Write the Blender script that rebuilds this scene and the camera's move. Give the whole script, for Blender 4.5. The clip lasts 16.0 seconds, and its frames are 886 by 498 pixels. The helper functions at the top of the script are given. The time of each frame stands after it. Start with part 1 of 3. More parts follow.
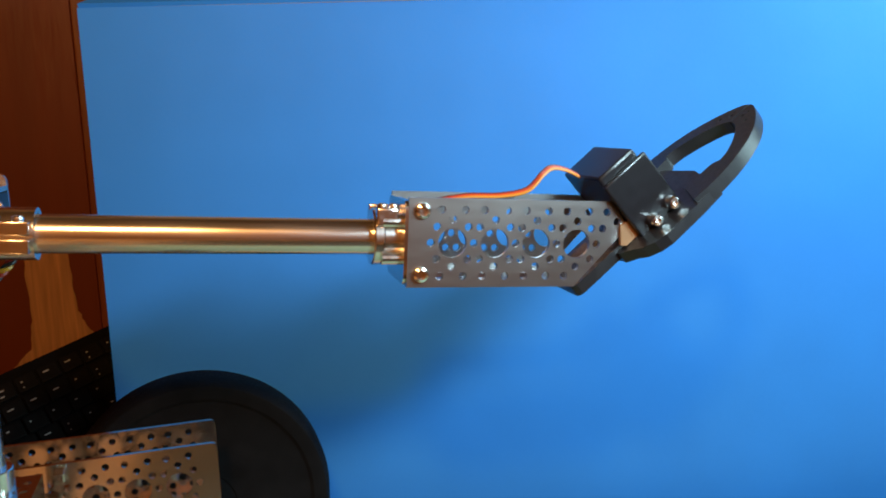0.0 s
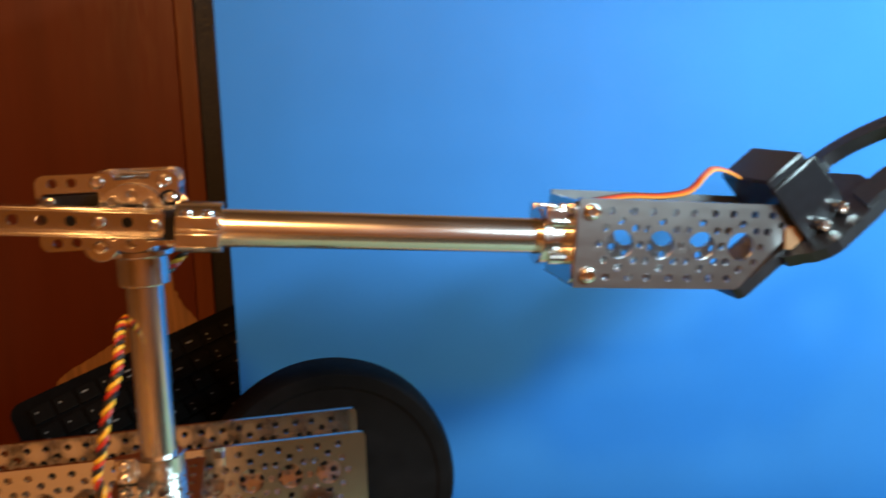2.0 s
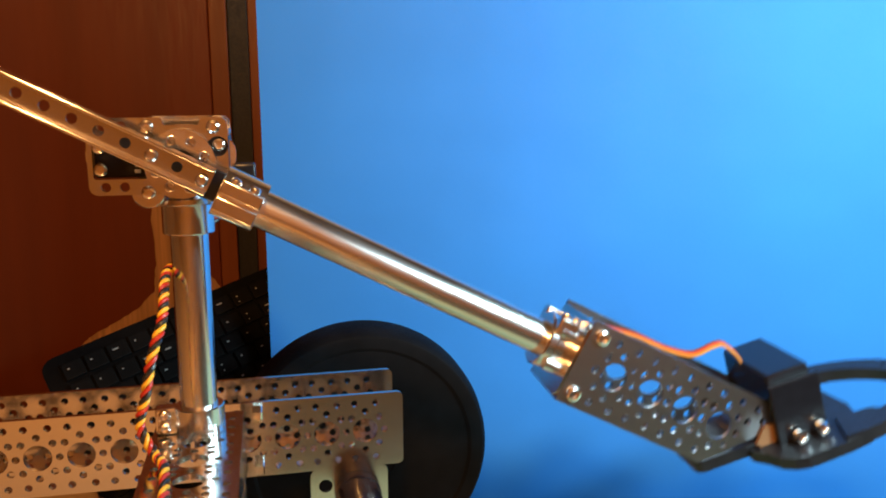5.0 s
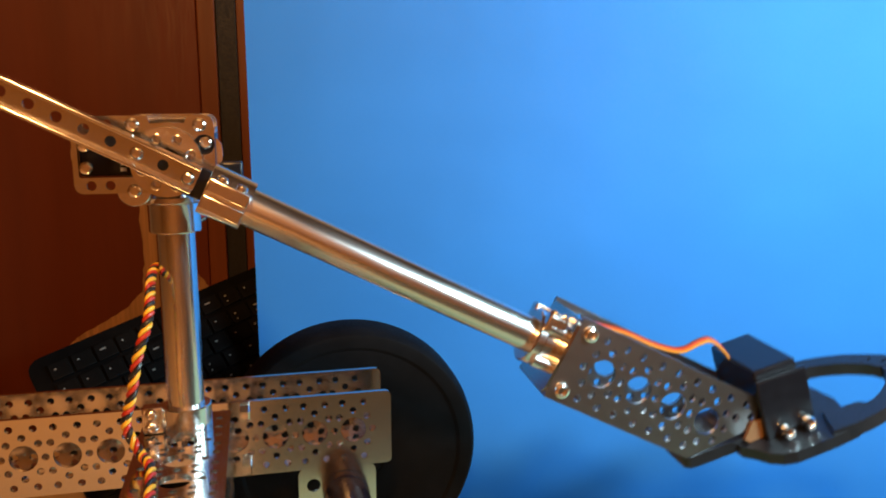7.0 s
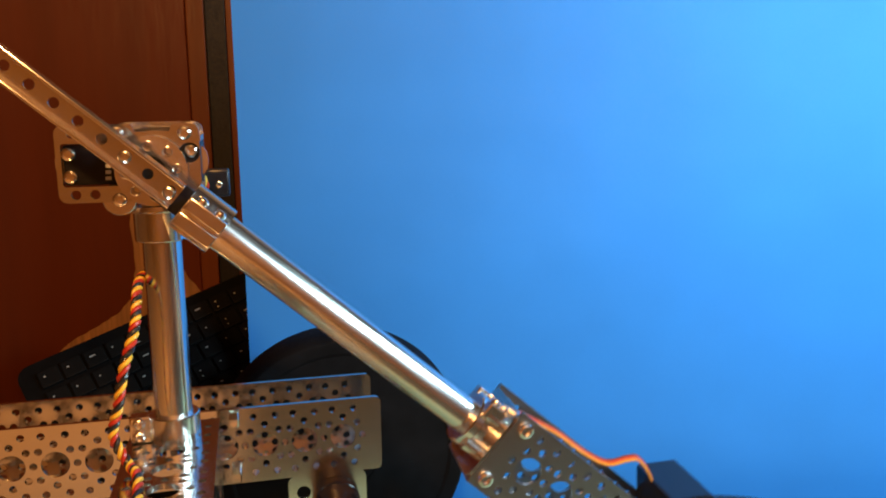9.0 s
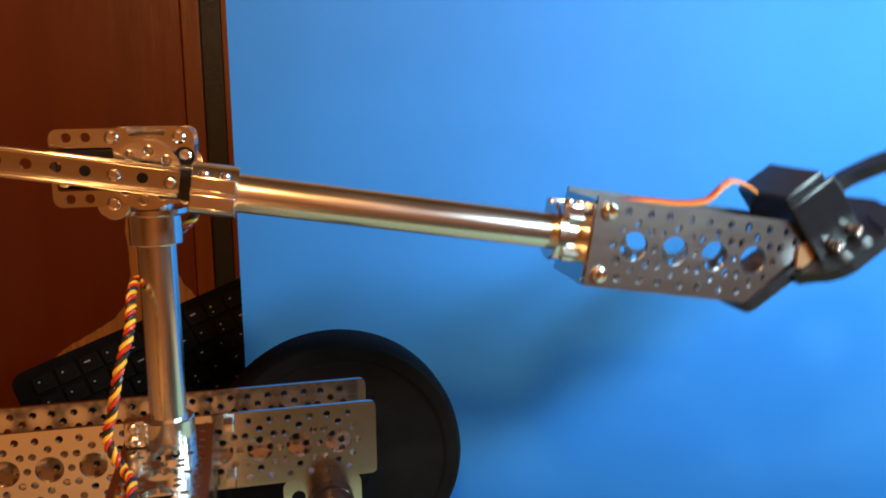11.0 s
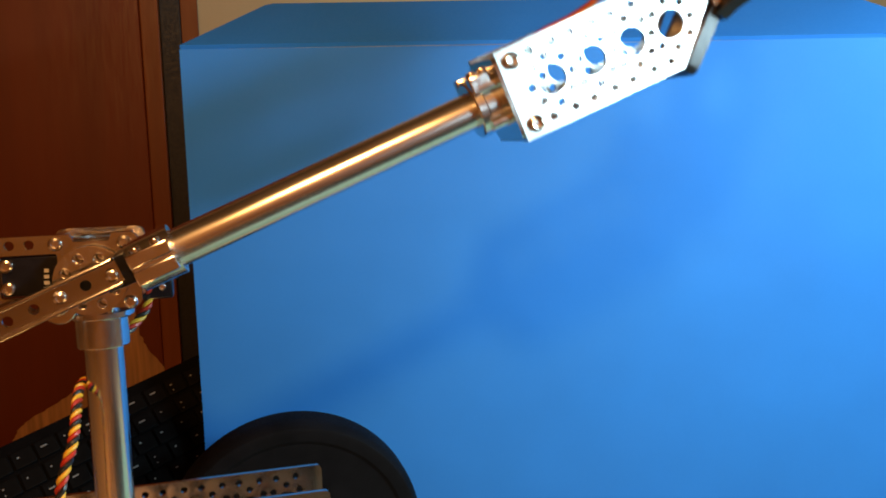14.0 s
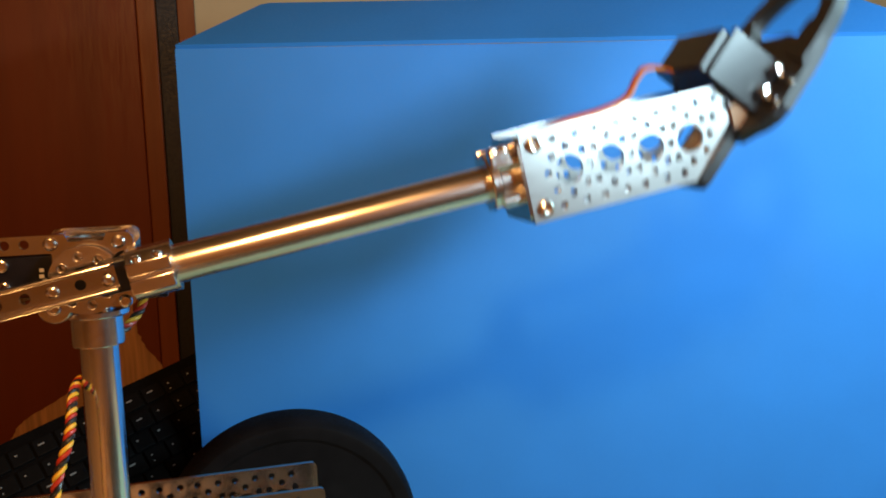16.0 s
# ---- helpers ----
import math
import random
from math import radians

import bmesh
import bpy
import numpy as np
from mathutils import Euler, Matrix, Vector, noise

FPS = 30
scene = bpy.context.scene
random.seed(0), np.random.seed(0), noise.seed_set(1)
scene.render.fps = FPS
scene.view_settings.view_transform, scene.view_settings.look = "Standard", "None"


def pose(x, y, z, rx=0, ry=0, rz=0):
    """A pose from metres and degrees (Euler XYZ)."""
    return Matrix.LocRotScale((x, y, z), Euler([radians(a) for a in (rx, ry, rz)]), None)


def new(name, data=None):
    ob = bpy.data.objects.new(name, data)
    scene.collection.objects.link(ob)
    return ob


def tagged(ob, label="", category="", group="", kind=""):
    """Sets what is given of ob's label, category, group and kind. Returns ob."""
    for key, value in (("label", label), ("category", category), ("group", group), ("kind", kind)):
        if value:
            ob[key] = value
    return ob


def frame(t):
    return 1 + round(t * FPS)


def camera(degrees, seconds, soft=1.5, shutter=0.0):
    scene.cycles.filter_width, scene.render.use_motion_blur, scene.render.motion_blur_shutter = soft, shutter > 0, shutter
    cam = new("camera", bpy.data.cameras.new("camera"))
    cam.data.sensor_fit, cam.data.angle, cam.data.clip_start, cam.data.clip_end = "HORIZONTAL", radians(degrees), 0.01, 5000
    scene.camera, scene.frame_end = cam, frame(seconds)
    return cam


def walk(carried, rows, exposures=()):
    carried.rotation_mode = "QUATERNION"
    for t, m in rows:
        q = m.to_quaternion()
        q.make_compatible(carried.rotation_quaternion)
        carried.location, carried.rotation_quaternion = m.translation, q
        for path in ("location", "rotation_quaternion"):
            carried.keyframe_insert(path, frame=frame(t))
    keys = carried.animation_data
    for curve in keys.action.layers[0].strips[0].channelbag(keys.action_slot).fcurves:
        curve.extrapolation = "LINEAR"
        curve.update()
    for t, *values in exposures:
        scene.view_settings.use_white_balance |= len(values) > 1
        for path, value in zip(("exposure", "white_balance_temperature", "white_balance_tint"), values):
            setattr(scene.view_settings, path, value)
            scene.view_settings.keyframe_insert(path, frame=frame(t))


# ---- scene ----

# ------------------------------------------------------------ camera
cam = camera(55.67, 16.0, soft=1.9, shutter=0.5)
# seconds, place, heading to the right, pitch, roll
PATH = [
    (0, 0.0014, -0.4143, 0.1477, 16.05, -8.04, -2.48),
    (0.5, 0.0057, -0.4136, 0.1501, 16.59, -8.39, -2.71),
    (1, 0.0079, -0.4157, 0.1493, 17.16, -8.24, -2.91),
    (1.5, -0.0121, -0.4149, 0.1494, 16.85, -8.27, -2.91),
    (2, -0.0489, -0.4024, 0.1579, 12.88, -9.28, -1.68),
    (2.5, -0.0715, -0.3989, 0.1555, 10.74, -9.70, -0.38),
    (3, -0.0822, -0.3962, 0.1569, 10.28, -9.94, -0.11),
    (3.5, -0.0791, -0.3952, 0.1506, 10.41, -10.07, 0.43),
    (4, -0.0744, -0.3972, 0.1520, 11.48, -10.09, 0.21),
    (4.5, -0.0637, -0.3966, 0.1462, 11.77, -10.30, -0.17),
    (7, -0.0615, -0.3968, 0.1449, 12.60, -10.35, -0.23),
    (7.5, -0.0604, -0.3970, 0.1456, 12.71, -10.17, -0.16),
    (8, -0.0590, -0.3957, 0.1453, 12.87, -10.03, -0.25),
    (8.5, -0.0594, -0.3967, 0.1467, 13.12, -10.22, -0.49),
    (9, -0.0585, -0.3963, 0.1471, 13.00, -10.32, -0.62),
    (11.5, -0.0577, -0.3982, 0.1460, 13.52, -9.47, -0.71),
    (12, -0.0500, -0.4015, 0.1614, 14.61, -8.26, -1.05),
    (12.5, -0.0437, -0.4014, 0.1684, 14.97, -7.09, -1.60),
    (13, -0.0452, -0.4013, 0.1666, 15.11, -6.88, -1.68),
    (13.5, -0.0458, -0.4015, 0.1666, 15.03, -7.00, -1.70),
    (14, -0.0449, -0.4014, 0.1681, 14.86, -7.00, -1.63),
    (14.5, -0.0451, -0.4015, 0.1680, 14.82, -6.89, -1.65),
    (15, -0.0462, -0.4015, 0.1673, 15.08, -6.81, -1.60),
    (15.5, -0.0444, -0.4017, 0.1673, 15.00, -6.81, -1.71),
    (16, -0.0428, -0.4044, 0.1689, 14.90, -7.17, -1.74),
]
walk(cam, [(t, pose(x, y, z, 90 + p, 0, -h) @ pose(0, 0, 0, 0, 0, r)) for t, x, y, z, h, p, r in PATH],
     exposures=[(0, -0.05), (1.5, -0.03), (2.5, 0.48), (4.5, 0.55), (7.0, 0.38), (9.0, 0.34), (11.5, 0.32), (12.5, -0.08), (16, -0.10)])

# ------------------------------------------------------------ light
world = bpy.data.worlds.new("room_air")
scene.world = world
world.use_nodes = True
world.node_tree.nodes["Background"].inputs[0].default_value = (1.0, 0.86, 0.7, 1)
world.node_tree.nodes["Background"].inputs[1].default_value = 0.05


def strip_lamp(name, eye, target, along, length, width, power, colour):
    """A rectangular lamp at eye that faces target, its long side parallel to along."""
    data = bpy.data.lights.new(name, "AREA")
    data.shape, data.size, data.size_y, data.energy, data.color = "RECTANGLE", length, width, power, colour
    z = (Vector(eye) - Vector(target)).normalized()
    x = Vector(along)
    x = (x - z * x.dot(z)).normalized()
    y = z.cross(x)
    new(name, data).matrix_world = Matrix(((x.x, y.x, z.x, eye[0]), (x.y, y.y, z.y, eye[1]), (x.z, y.z, z.z, eye[2]), (0, 0, 0, 1)))


def bulb_lamp(name, place, radius, power, colour):
    data = bpy.data.lights.new(name, "POINT")
    data.energy, data.color, data.shadow_soft_size = power, colour, radius
    new(name, data).location = place


strip_lamp("desk_lamp", (0.262, -0.315, 0.235), (0.33, 0.13, -0.02), (0.125, -0.08, 0.119), 0.17, 0.035, 2.4, (0.60, 0.88, 1.0))
bulb_lamp("warm_room_lamp", (-0.10, -0.58, 0.50), 0.035, 15.0, (1.0, 0.48, 0.15))
# added cool fill that brightens the board's upper right; no window stands there
strip_lamp("right_cool_fill", (0.66, -0.20, 0.34), (0.50, 0.09, 0.20), (0, 0, 1), 0.22, 0.18, 3.1, (0.58, 0.92, 1.0))


# ------------------------------------------------------------ materials
def mat(name, colour, rough=0.5, metal=0.0, vary=0.12, scale=40.0, bump=0.0, bump_scale=300.0, stretch=(1, 1, 1), coat=0.0,
        rough_vary=0.1, spec=0.5, island=False):
    m = bpy.data.materials.new(name)
    m.use_nodes = True
    n, l = m.node_tree.nodes, m.node_tree.links
    b = n["Principled BSDF"]
    tc = n.new("ShaderNodeTexCoord")
    mp = n.new("ShaderNodeMapping")
    mp.inputs["Scale"].default_value = stretch
    l.new(tc.outputs["Object"], mp.inputs["Vector"])
    tx = n.new("ShaderNodeTexNoise")
    tx.inputs["Scale"].default_value, tx.inputs["Detail"].default_value = scale, 6
    l.new(mp.outputs[0], tx.inputs["Vector"])
    fine = n.new("ShaderNodeTexNoise")
    fine.inputs["Scale"].default_value, fine.inputs["Detail"].default_value = bump_scale, 4
    l.new(mp.outputs[0], fine.inputs["Vector"])
    ramp = n.new("ShaderNodeValToRGB")
    lo = [max(0, c * (1 - vary)) for c in colour]
    hi = [min(1, c * (1 + vary)) for c in colour]
    ramp.color_ramp.elements[0].position, ramp.color_ramp.elements[1].position = 0.3, 0.7
    ramp.color_ramp.elements[0].color, ramp.color_ramp.elements[1].color = (*lo, 1), (*hi, 1)
    l.new(tx.outputs["Fac"], ramp.inputs[0])
    l.new(ramp.outputs[0], b.inputs["Base Color"])
    rr = n.new("ShaderNodeMapRange")
    rr.inputs[1].default_value, rr.inputs[2].default_value = 0.3, 0.7
    rr.inputs[3].default_value, rr.inputs[4].default_value = max(0.03, rough - rough_vary), min(1, rough + rough_vary)
    l.new(fine.outputs["Fac"], rr.inputs[0])
    l.new(rr.outputs[0], b.inputs["Roughness"])
    b.inputs["Metallic"].default_value = metal
    b.inputs["Specular IOR Level"].default_value = spec
    b.inputs["Coat Weight"].default_value = coat
    b.inputs["Coat Roughness"].default_value = 0.12
    if bump:
        bp = n.new("ShaderNodeBump")
        bp.inputs["Strength"].default_value, bp.inputs["Distance"].default_value = bump, 0.0004
        l.new(fine.outputs["Fac"], bp.inputs["Height"])
        l.new(bp.outputs[0], b.inputs["Normal"])
    return m


M_ALU = mat("brushed_aluminium", (0.66, 0.645, 0.62), 0.16, 1.0, 0.03, 70, 0.0, 400, (0.2, 1, 1), rough_vary=0.02)
M_CHAN = mat("satin_channel_aluminium", (0.43, 0.42, 0.41), 0.30, 1.0, 0.03, 70, 0.0, 400, (0.2, 1, 1), rough_vary=0.02)
M_GLOSS = mat("glossy_black_servo_plastic", (0.006, 0.006, 0.008), 0.28, 0.0, 0.25, 200, 0.0, 500, spec=0.45, rough_vary=0.005)
M_TUBE = mat("drawn_aluminium_tube", (0.82, 0.80, 0.77), 0.23, 1.0, 0.05, 50, 0.0, 500, (0.05, 1, 1), rough_vary=0.04)
M_POST = mat("drawn_aluminium_post", (0.82, 0.81, 0.80), 0.19, 1.0, 0.05, 50, 0.0, 500, (1, 1, 0.05), rough_vary=0.03)
M_MACH = mat("machined_aluminium", (0.84, 0.82, 0.79), 0.20, 1.0, 0.05, 120, 0.0, 500, rough_vary=0.04)
M_STEEL = mat("plated_screw_steel", (0.86, 0.84, 0.80), 0.16, 1.0, 0.08, 400)
M_PLASTIC = mat("black_servo_plastic", (0.006, 0.006, 0.008), 0.33, 0.0, 0.25, 200, 0.0, 500, spec=0.3, rough_vary=0.04)
M_MOTOR = mat("glossy_black_motor_can", (0.008, 0.005, 0.007), 0.2, 0.0, 0.2, 80, 0.0, 500, rough_vary=0.04, spec=0.35)
M_ABS = mat("black_gripper_plastic", (0.008, 0.008, 0.010), 0.40, 0.0, 0.25, 150, 0.0, 500, spec=0.5, rough_vary=0.06)
M_RUBBER = mat("black_tyre_rubber", (0.0058, 0.0058, 0.0068), 0.6, 0.0, 0.3, 60, 0.1, 700, spec=0.05)
M_BLUE = mat("blue_card", (0.024, 0.200, 0.62), 0.62, 0.0, 0.05, 9, 0.10, 420, rough_vary=0.06, spec=0.3)
def wavy(m, scale, strength, distance):
    n, l = m.node_tree.nodes, m.node_tree.links
    tc, tx, bp = n.new("ShaderNodeTexCoord"), n.new("ShaderNodeTexNoise"), n.new("ShaderNodeBump")
    tx.inputs["Scale"].default_value, tx.inputs["Detail"].default_value = scale, 2.5
    bp.inputs["Strength"].default_value, bp.inputs["Distance"].default_value = strength, distance
    l.new(tc.outputs["Object"], tx.inputs["Vector"])
    l.new(tx.outputs["Fac"], bp.inputs["Height"])
    old = n["Principled BSDF"].inputs["Normal"].links
    if old:
        l.new(bp.outputs[0], old[0].from_node.inputs["Normal"])
    else:
        l.new(bp.outputs[0], n["Principled BSDF"].inputs["Normal"])


wavy(M_BLUE, 7, 0.35, 0.012)
M_WOOD = mat("red_brown_cabinet_veneer", (0.150, 0.0270, 0.0050), 0.5, 0.0, 0.10, 12, 0.05, 160, (3, 3, 0.22), spec=0.25)
M_TRIM = mat("orange_brown_edge_veneer", (0.20, 0.050, 0.009), 0.5, 0.0, 0.2, 14, 0.05, 160, (3, 3, 0.2), spec=0.25)
# tan puts the gripper mount's warm reflection into the colour
M_TAN = mat("tan_warm_reflection", (0.22, 0.115, 0.05), 0.5, 0.0, 0.12, 70)
M_BARE = mat("bare_tan_wood", (0.46, 0.225, 0.085), 0.55, 0.0, 0.28, 60, 0.2, 260, (3.5, 1, 0.18))
# near-black, so the gap's shade is put into the colour
M_DARKGAP = mat("gap_shade_brown", (0.007, 0.0035, 0.002), 0.6, 0.0, 0.3, 20)
M_WALL = mat("beige_wall_paint", (0.55, 0.40, 0.22), 0.8, 0.0, 0.08, 8, 0.1, 300)
# colour of the unseen warm walls, chosen so the metal reflects gold
M_WARMWALL = mat("warm_reflector_wall", (0.50, 0.27, 0.11), 0.6, 0.0, 0.2, 10, 0.1, 200, (3, 3, 0.3))
M_CEIL = mat("ceiling_paint", (0.20, 0.16, 0.11), 0.85, 0.0, 0.05, 8)
M_TABLE = mat("golden_brown_desk_veneer", (0.54, 0.36, 0.20), 0.4, 0.0, 0.2, 18, 0.05, 300, (0.3, 3, 1))
M_MAT = mat("pale_green_cutting_mat", (0.24, 0.34, 0.21), 0.5, 0.0, 0.06, 18, 0.05, 300)
M_PAD = mat("dark_green_grey_desk_pad", (0.030, 0.036, 0.028), 0.55, 0.0, 0.15, 18, 0.05, 300)
M_FLOOR = mat("dark_floor_boards", (0.055, 0.025, 0.012), 0.5, 0.0, 0.3, 18, 0.08, 200, (0.4, 3, 1))
M_KEYS = mat("black_key_plastic", (0.0050, 0.0048, 0.0050), 0.5, 0.0, 0.2, 200, 0.0, 500, spec=0.03)
M_KBODY = mat("black_keyboard_shell", (0.003, 0.003, 0.0035), 0.45, 0.0, 0.2, 90, 0.0, 500, spec=0.05)
M_LEGEND = mat("grey_white_legend_print", (0.22, 0.22, 0.22), 0.6)
M_RED = mat("red_wire", (0.42, 0.026, 0.010), 0.4)
M_YEL = mat("yellow_wire", (0.75, 0.42, 0.03), 0.4)
M_BLK = mat("black_wire", (0.012, 0.012, 0.012), 0.4)
M_ORG = mat("orange_wire", (0.55, 0.10, 0.015), 0.4)
M_AMB = mat("amber_wire", (0.55, 0.22, 0.02), 0.4)
M_BRN = mat("brown_wire", (0.10, 0.03, 0.015), 0.4)
M_LABEL = mat("white_label_print", (0.55, 0.53, 0.50), 0.5)


# ------------------------------------------------------------ mesh helpers
def finish(bm, smooth=0.35):
    bmesh.ops.recalc_face_normals(bm, faces=bm.faces)
    for f in bm.faces:
        f.smooth = True
    for e in bm.edges:
        e.smooth = not (len(e.link_faces) == 2 and e.calc_face_angle(0) > smooth)


def part(name, bm, material, parent=None, label="", m=None):
    """Links a bmesh as one mesh object under a thing."""
    finish(bm)
    me = bpy.data.meshes.new(name)
    bm.to_mesh(me)
    bm.free()
    me.materials.append(material)
    ob = new(name, me)
    if parent:
        ob.parent = parent
    if m is not None:
        ob.matrix_basis = m
    if label:
        ob["label"] = label
    return ob


def thing(name, label, category, m=None, group="", kind=""):
    ob = new(name)
    ob.empty_display_size = 0.02
    if m is not None:
        ob.matrix_basis = m
    return tagged(ob, label, category, group, kind)


def box(bm, x0, x1, y0, y1, z0, z1, bevel=0.0, m=None):
    m0 = Matrix.Translation(((x0 + x1) / 2, (y0 + y1) / 2, (z0 + z1) / 2)) @ Matrix.Diagonal((x1 - x0, y1 - y0, z1 - z0, 1))
    v = bmesh.ops.create_cube(bm, size=1, matrix=m0)["verts"]
    if bevel:
        es = list({e for q in v for e in q.link_edges})
        v = list({q for f in bmesh.ops.bevel(bm, geom=es, offset=bevel, segments=2, profile=0.5, affect="EDGES")["faces"] for q in f.verts})
        v = list({q for w in v for e in w.link_edges for q in e.verts})
    if m is not None:
        bmesh.ops.transform(bm, matrix=m, verts=list({q for w in v for f in w.link_faces for q in f.verts}))
    return bm


def lathe(bm, profile, m, seg=32):
    """Turns (radius, height) pairs about the local z axis; m places it."""
    rings = []
    for r, h in profile:
        if r < 1e-6:
            rings.append([bm.verts.new(m @ Vector((0, 0, h)))])
        else:
            rings.append([bm.verts.new(m @ Vector((r * math.cos(2 * math.pi * k / seg), r * math.sin(2 * math.pi * k / seg), h))) for k in range(seg)])
    for a, b in zip(rings, rings[1:]):
        for k in range(seg):
            q = [a[k % len(a)], a[(k + 1) % len(a)], b[(k + 1) % len(b)], b[k % len(b)]]
            q = [v for i, v in enumerate(q) if v not in q[:i]]
            if len(q) > 2:
                bm.faces.new(q)
    return bm


ZX = Matrix(((0, 0, 1, 0), (0, 1, 0, 0), (-1, 0, 0, 0), (0, 0, 0, 1)))  # local z -> x
ZY = Matrix(((1, 0, 0, 0), (0, 0, -1, 0), (0, 1, 0, 0), (0, 0, 0, 1)))  # local z -> -y (towards the viewer)


def at(x, y, z):
    return Matrix.Translation((x, y, z))


def circle(x, y, r, seg=12):
    return [(x + r * math.cos(2 * math.pi * k / seg), y + r * math.sin(2 * math.pi * k / seg)) for k in range(seg)]


def rounded(x0, x1, y0, y1, r, seg=4):
    out = []
    for cx, cy, a0 in ((x1 - r, y1 - r, 0), (x0 + r, y1 - r, 90), (x0 + r, y0 + r, 180), (x1 - r, y0 + r, 270)):
        for k in range(seg + 1):
            a = radians(a0 + 90 * k / seg)
            out.append((cx + r * math.cos(a), cy + r * math.sin(a)))
    return out


def sheet(bm, outline, holes, thick, m):
    """A plate in the local xy plane, from z = 0 to thick, with round or shaped openings cut through it."""
    tmp = bmesh.new()
    loops = []
    for lp in (outline, *holes):
        vs = [tmp.verts.new((x, y, 0)) for x, y in lp]
        loops.append(vs)
        for a, b in zip(vs, vs[1:] + vs[:1]):
            tmp.edges.new((a, b))
    bmesh.ops.triangle_fill(tmp, use_beauty=True, use_dissolve=False, edges=tmp.edges[:], normal=(0, 0, 1))
    tmp.verts.index_update()
    lo = [bm.verts.new(m @ Vector((v.co.x, v.co.y, 0))) for v in tmp.verts]
    hi = [bm.verts.new(m @ Vector((v.co.x, v.co.y, thick))) for v in tmp.verts]
    for f in tmp.faces:
        ids = [v.index for v in f.verts]
        bm.faces.new([lo[i] for i in reversed(ids)])
        bm.faces.new([hi[i] for i in ids])
    for vs in loops:
        for a, b in zip(vs, vs[1:] + vs[:1]):
            bm.faces.new((lo[a.index], lo[b.index], hi[b.index], hi[a.index]))
    tmp.free()
    return bm


def tube_along(bm, pts, r, seg=8):
    """A round cord through the points."""
    pts = [Vector(p) for p in pts]
    rings, side = [], None
    for i, p in enumerate(pts):
        d = (pts[min(i + 1, len(pts) - 1)] - pts[max(i - 1, 0)]).normalized()
        if side is None:
            side = d.orthogonal().normalized()
        side = (side - d * side.dot(d)).normalized()
        up = d.cross(side)
        rings.append([bm.verts.new(p + r * (math.cos(2 * math.pi * k / seg) * side + math.sin(2 * math.pi * k / seg) * up)) for k in range(seg)])
    for a, b in zip(rings, rings[1:]):
        for k in range(seg):
            bm.faces.new((a[k], a[(k + 1) % seg], b[(k + 1) % seg], b[k]))
    bm.faces.new(rings[0])
    bm.faces.new(rings[-1])
    return bm


def spline(ctrl, n=12):
    """Catmull-Rom points through the control points."""
    c = [Vector(p) for p in ctrl]
    c = [2 * c[0] - c[1]] + c + [2 * c[-1] - c[-2]]
    out = []
    for i in range(1, len(c) - 2):
        for k in range(n):
            t = k / n
            p0, p1, p2, p3 = c[i - 1:i + 3]
            out.append(0.5 * (2 * p1 + (p2 - p0) * t + (2 * p0 - 5 * p1 + 4 * p2 - p3) * t * t + (3 * p1 - p0 - 3 * p2 + p3) * t ** 3))
    return out + [c[-2]]


PITCH = 0.01905


def hub_holes(first, count, y0=0.0, cut=None):
    """The kit's hole pattern: a large bore every 19 mm with small holes round it."""
    out = []
    for k in range(count):
        x = first + k * PITCH
        pts = [(x, y0, 0.00635, 20)]
        for sx in (-1, 1):
            for sy in (-1, 1):
                pts += [(x + sx * 0.0069, y0 + sy * 0.0069, 0.00178, 10), (x + sx * 0.0052, y0 + sy * 0.0143, 0.00178, 10)]
        pts += [(x, y0 + 0.0101, 0.00178, 10), (x, y0 - 0.0101, 0.00178, 10), (x + PITCH / 2, y0, 0.00178, 10)]
        if k == 0:
            pts.append((x - PITCH / 2, y0, 0.00178, 10))
        out += [p for p in pts if cut is None or cut(*p)]
    return [circle(*p) for p in out]


def screw(parent, m, r=0.0031, h=0.0024, name="screw", label=""):
    """A button-head socket screw; local z points out of the surface."""
    bm = bmesh.new()
    lathe(bm, [(0, h * 0.25), (r * 0.46, h * 0.25), (r * 0.50, h * 0.78), (r * 0.62, h * 0.80), (r * 0.90, h * 0.62), (r, h * 0.35), (r, -0.001), (0, -0.001)], m, 20)
    return part(name, bm, M_STEEL, parent, label)


# ------------------------------------------------------------ room
TABLE_Z = -0.143


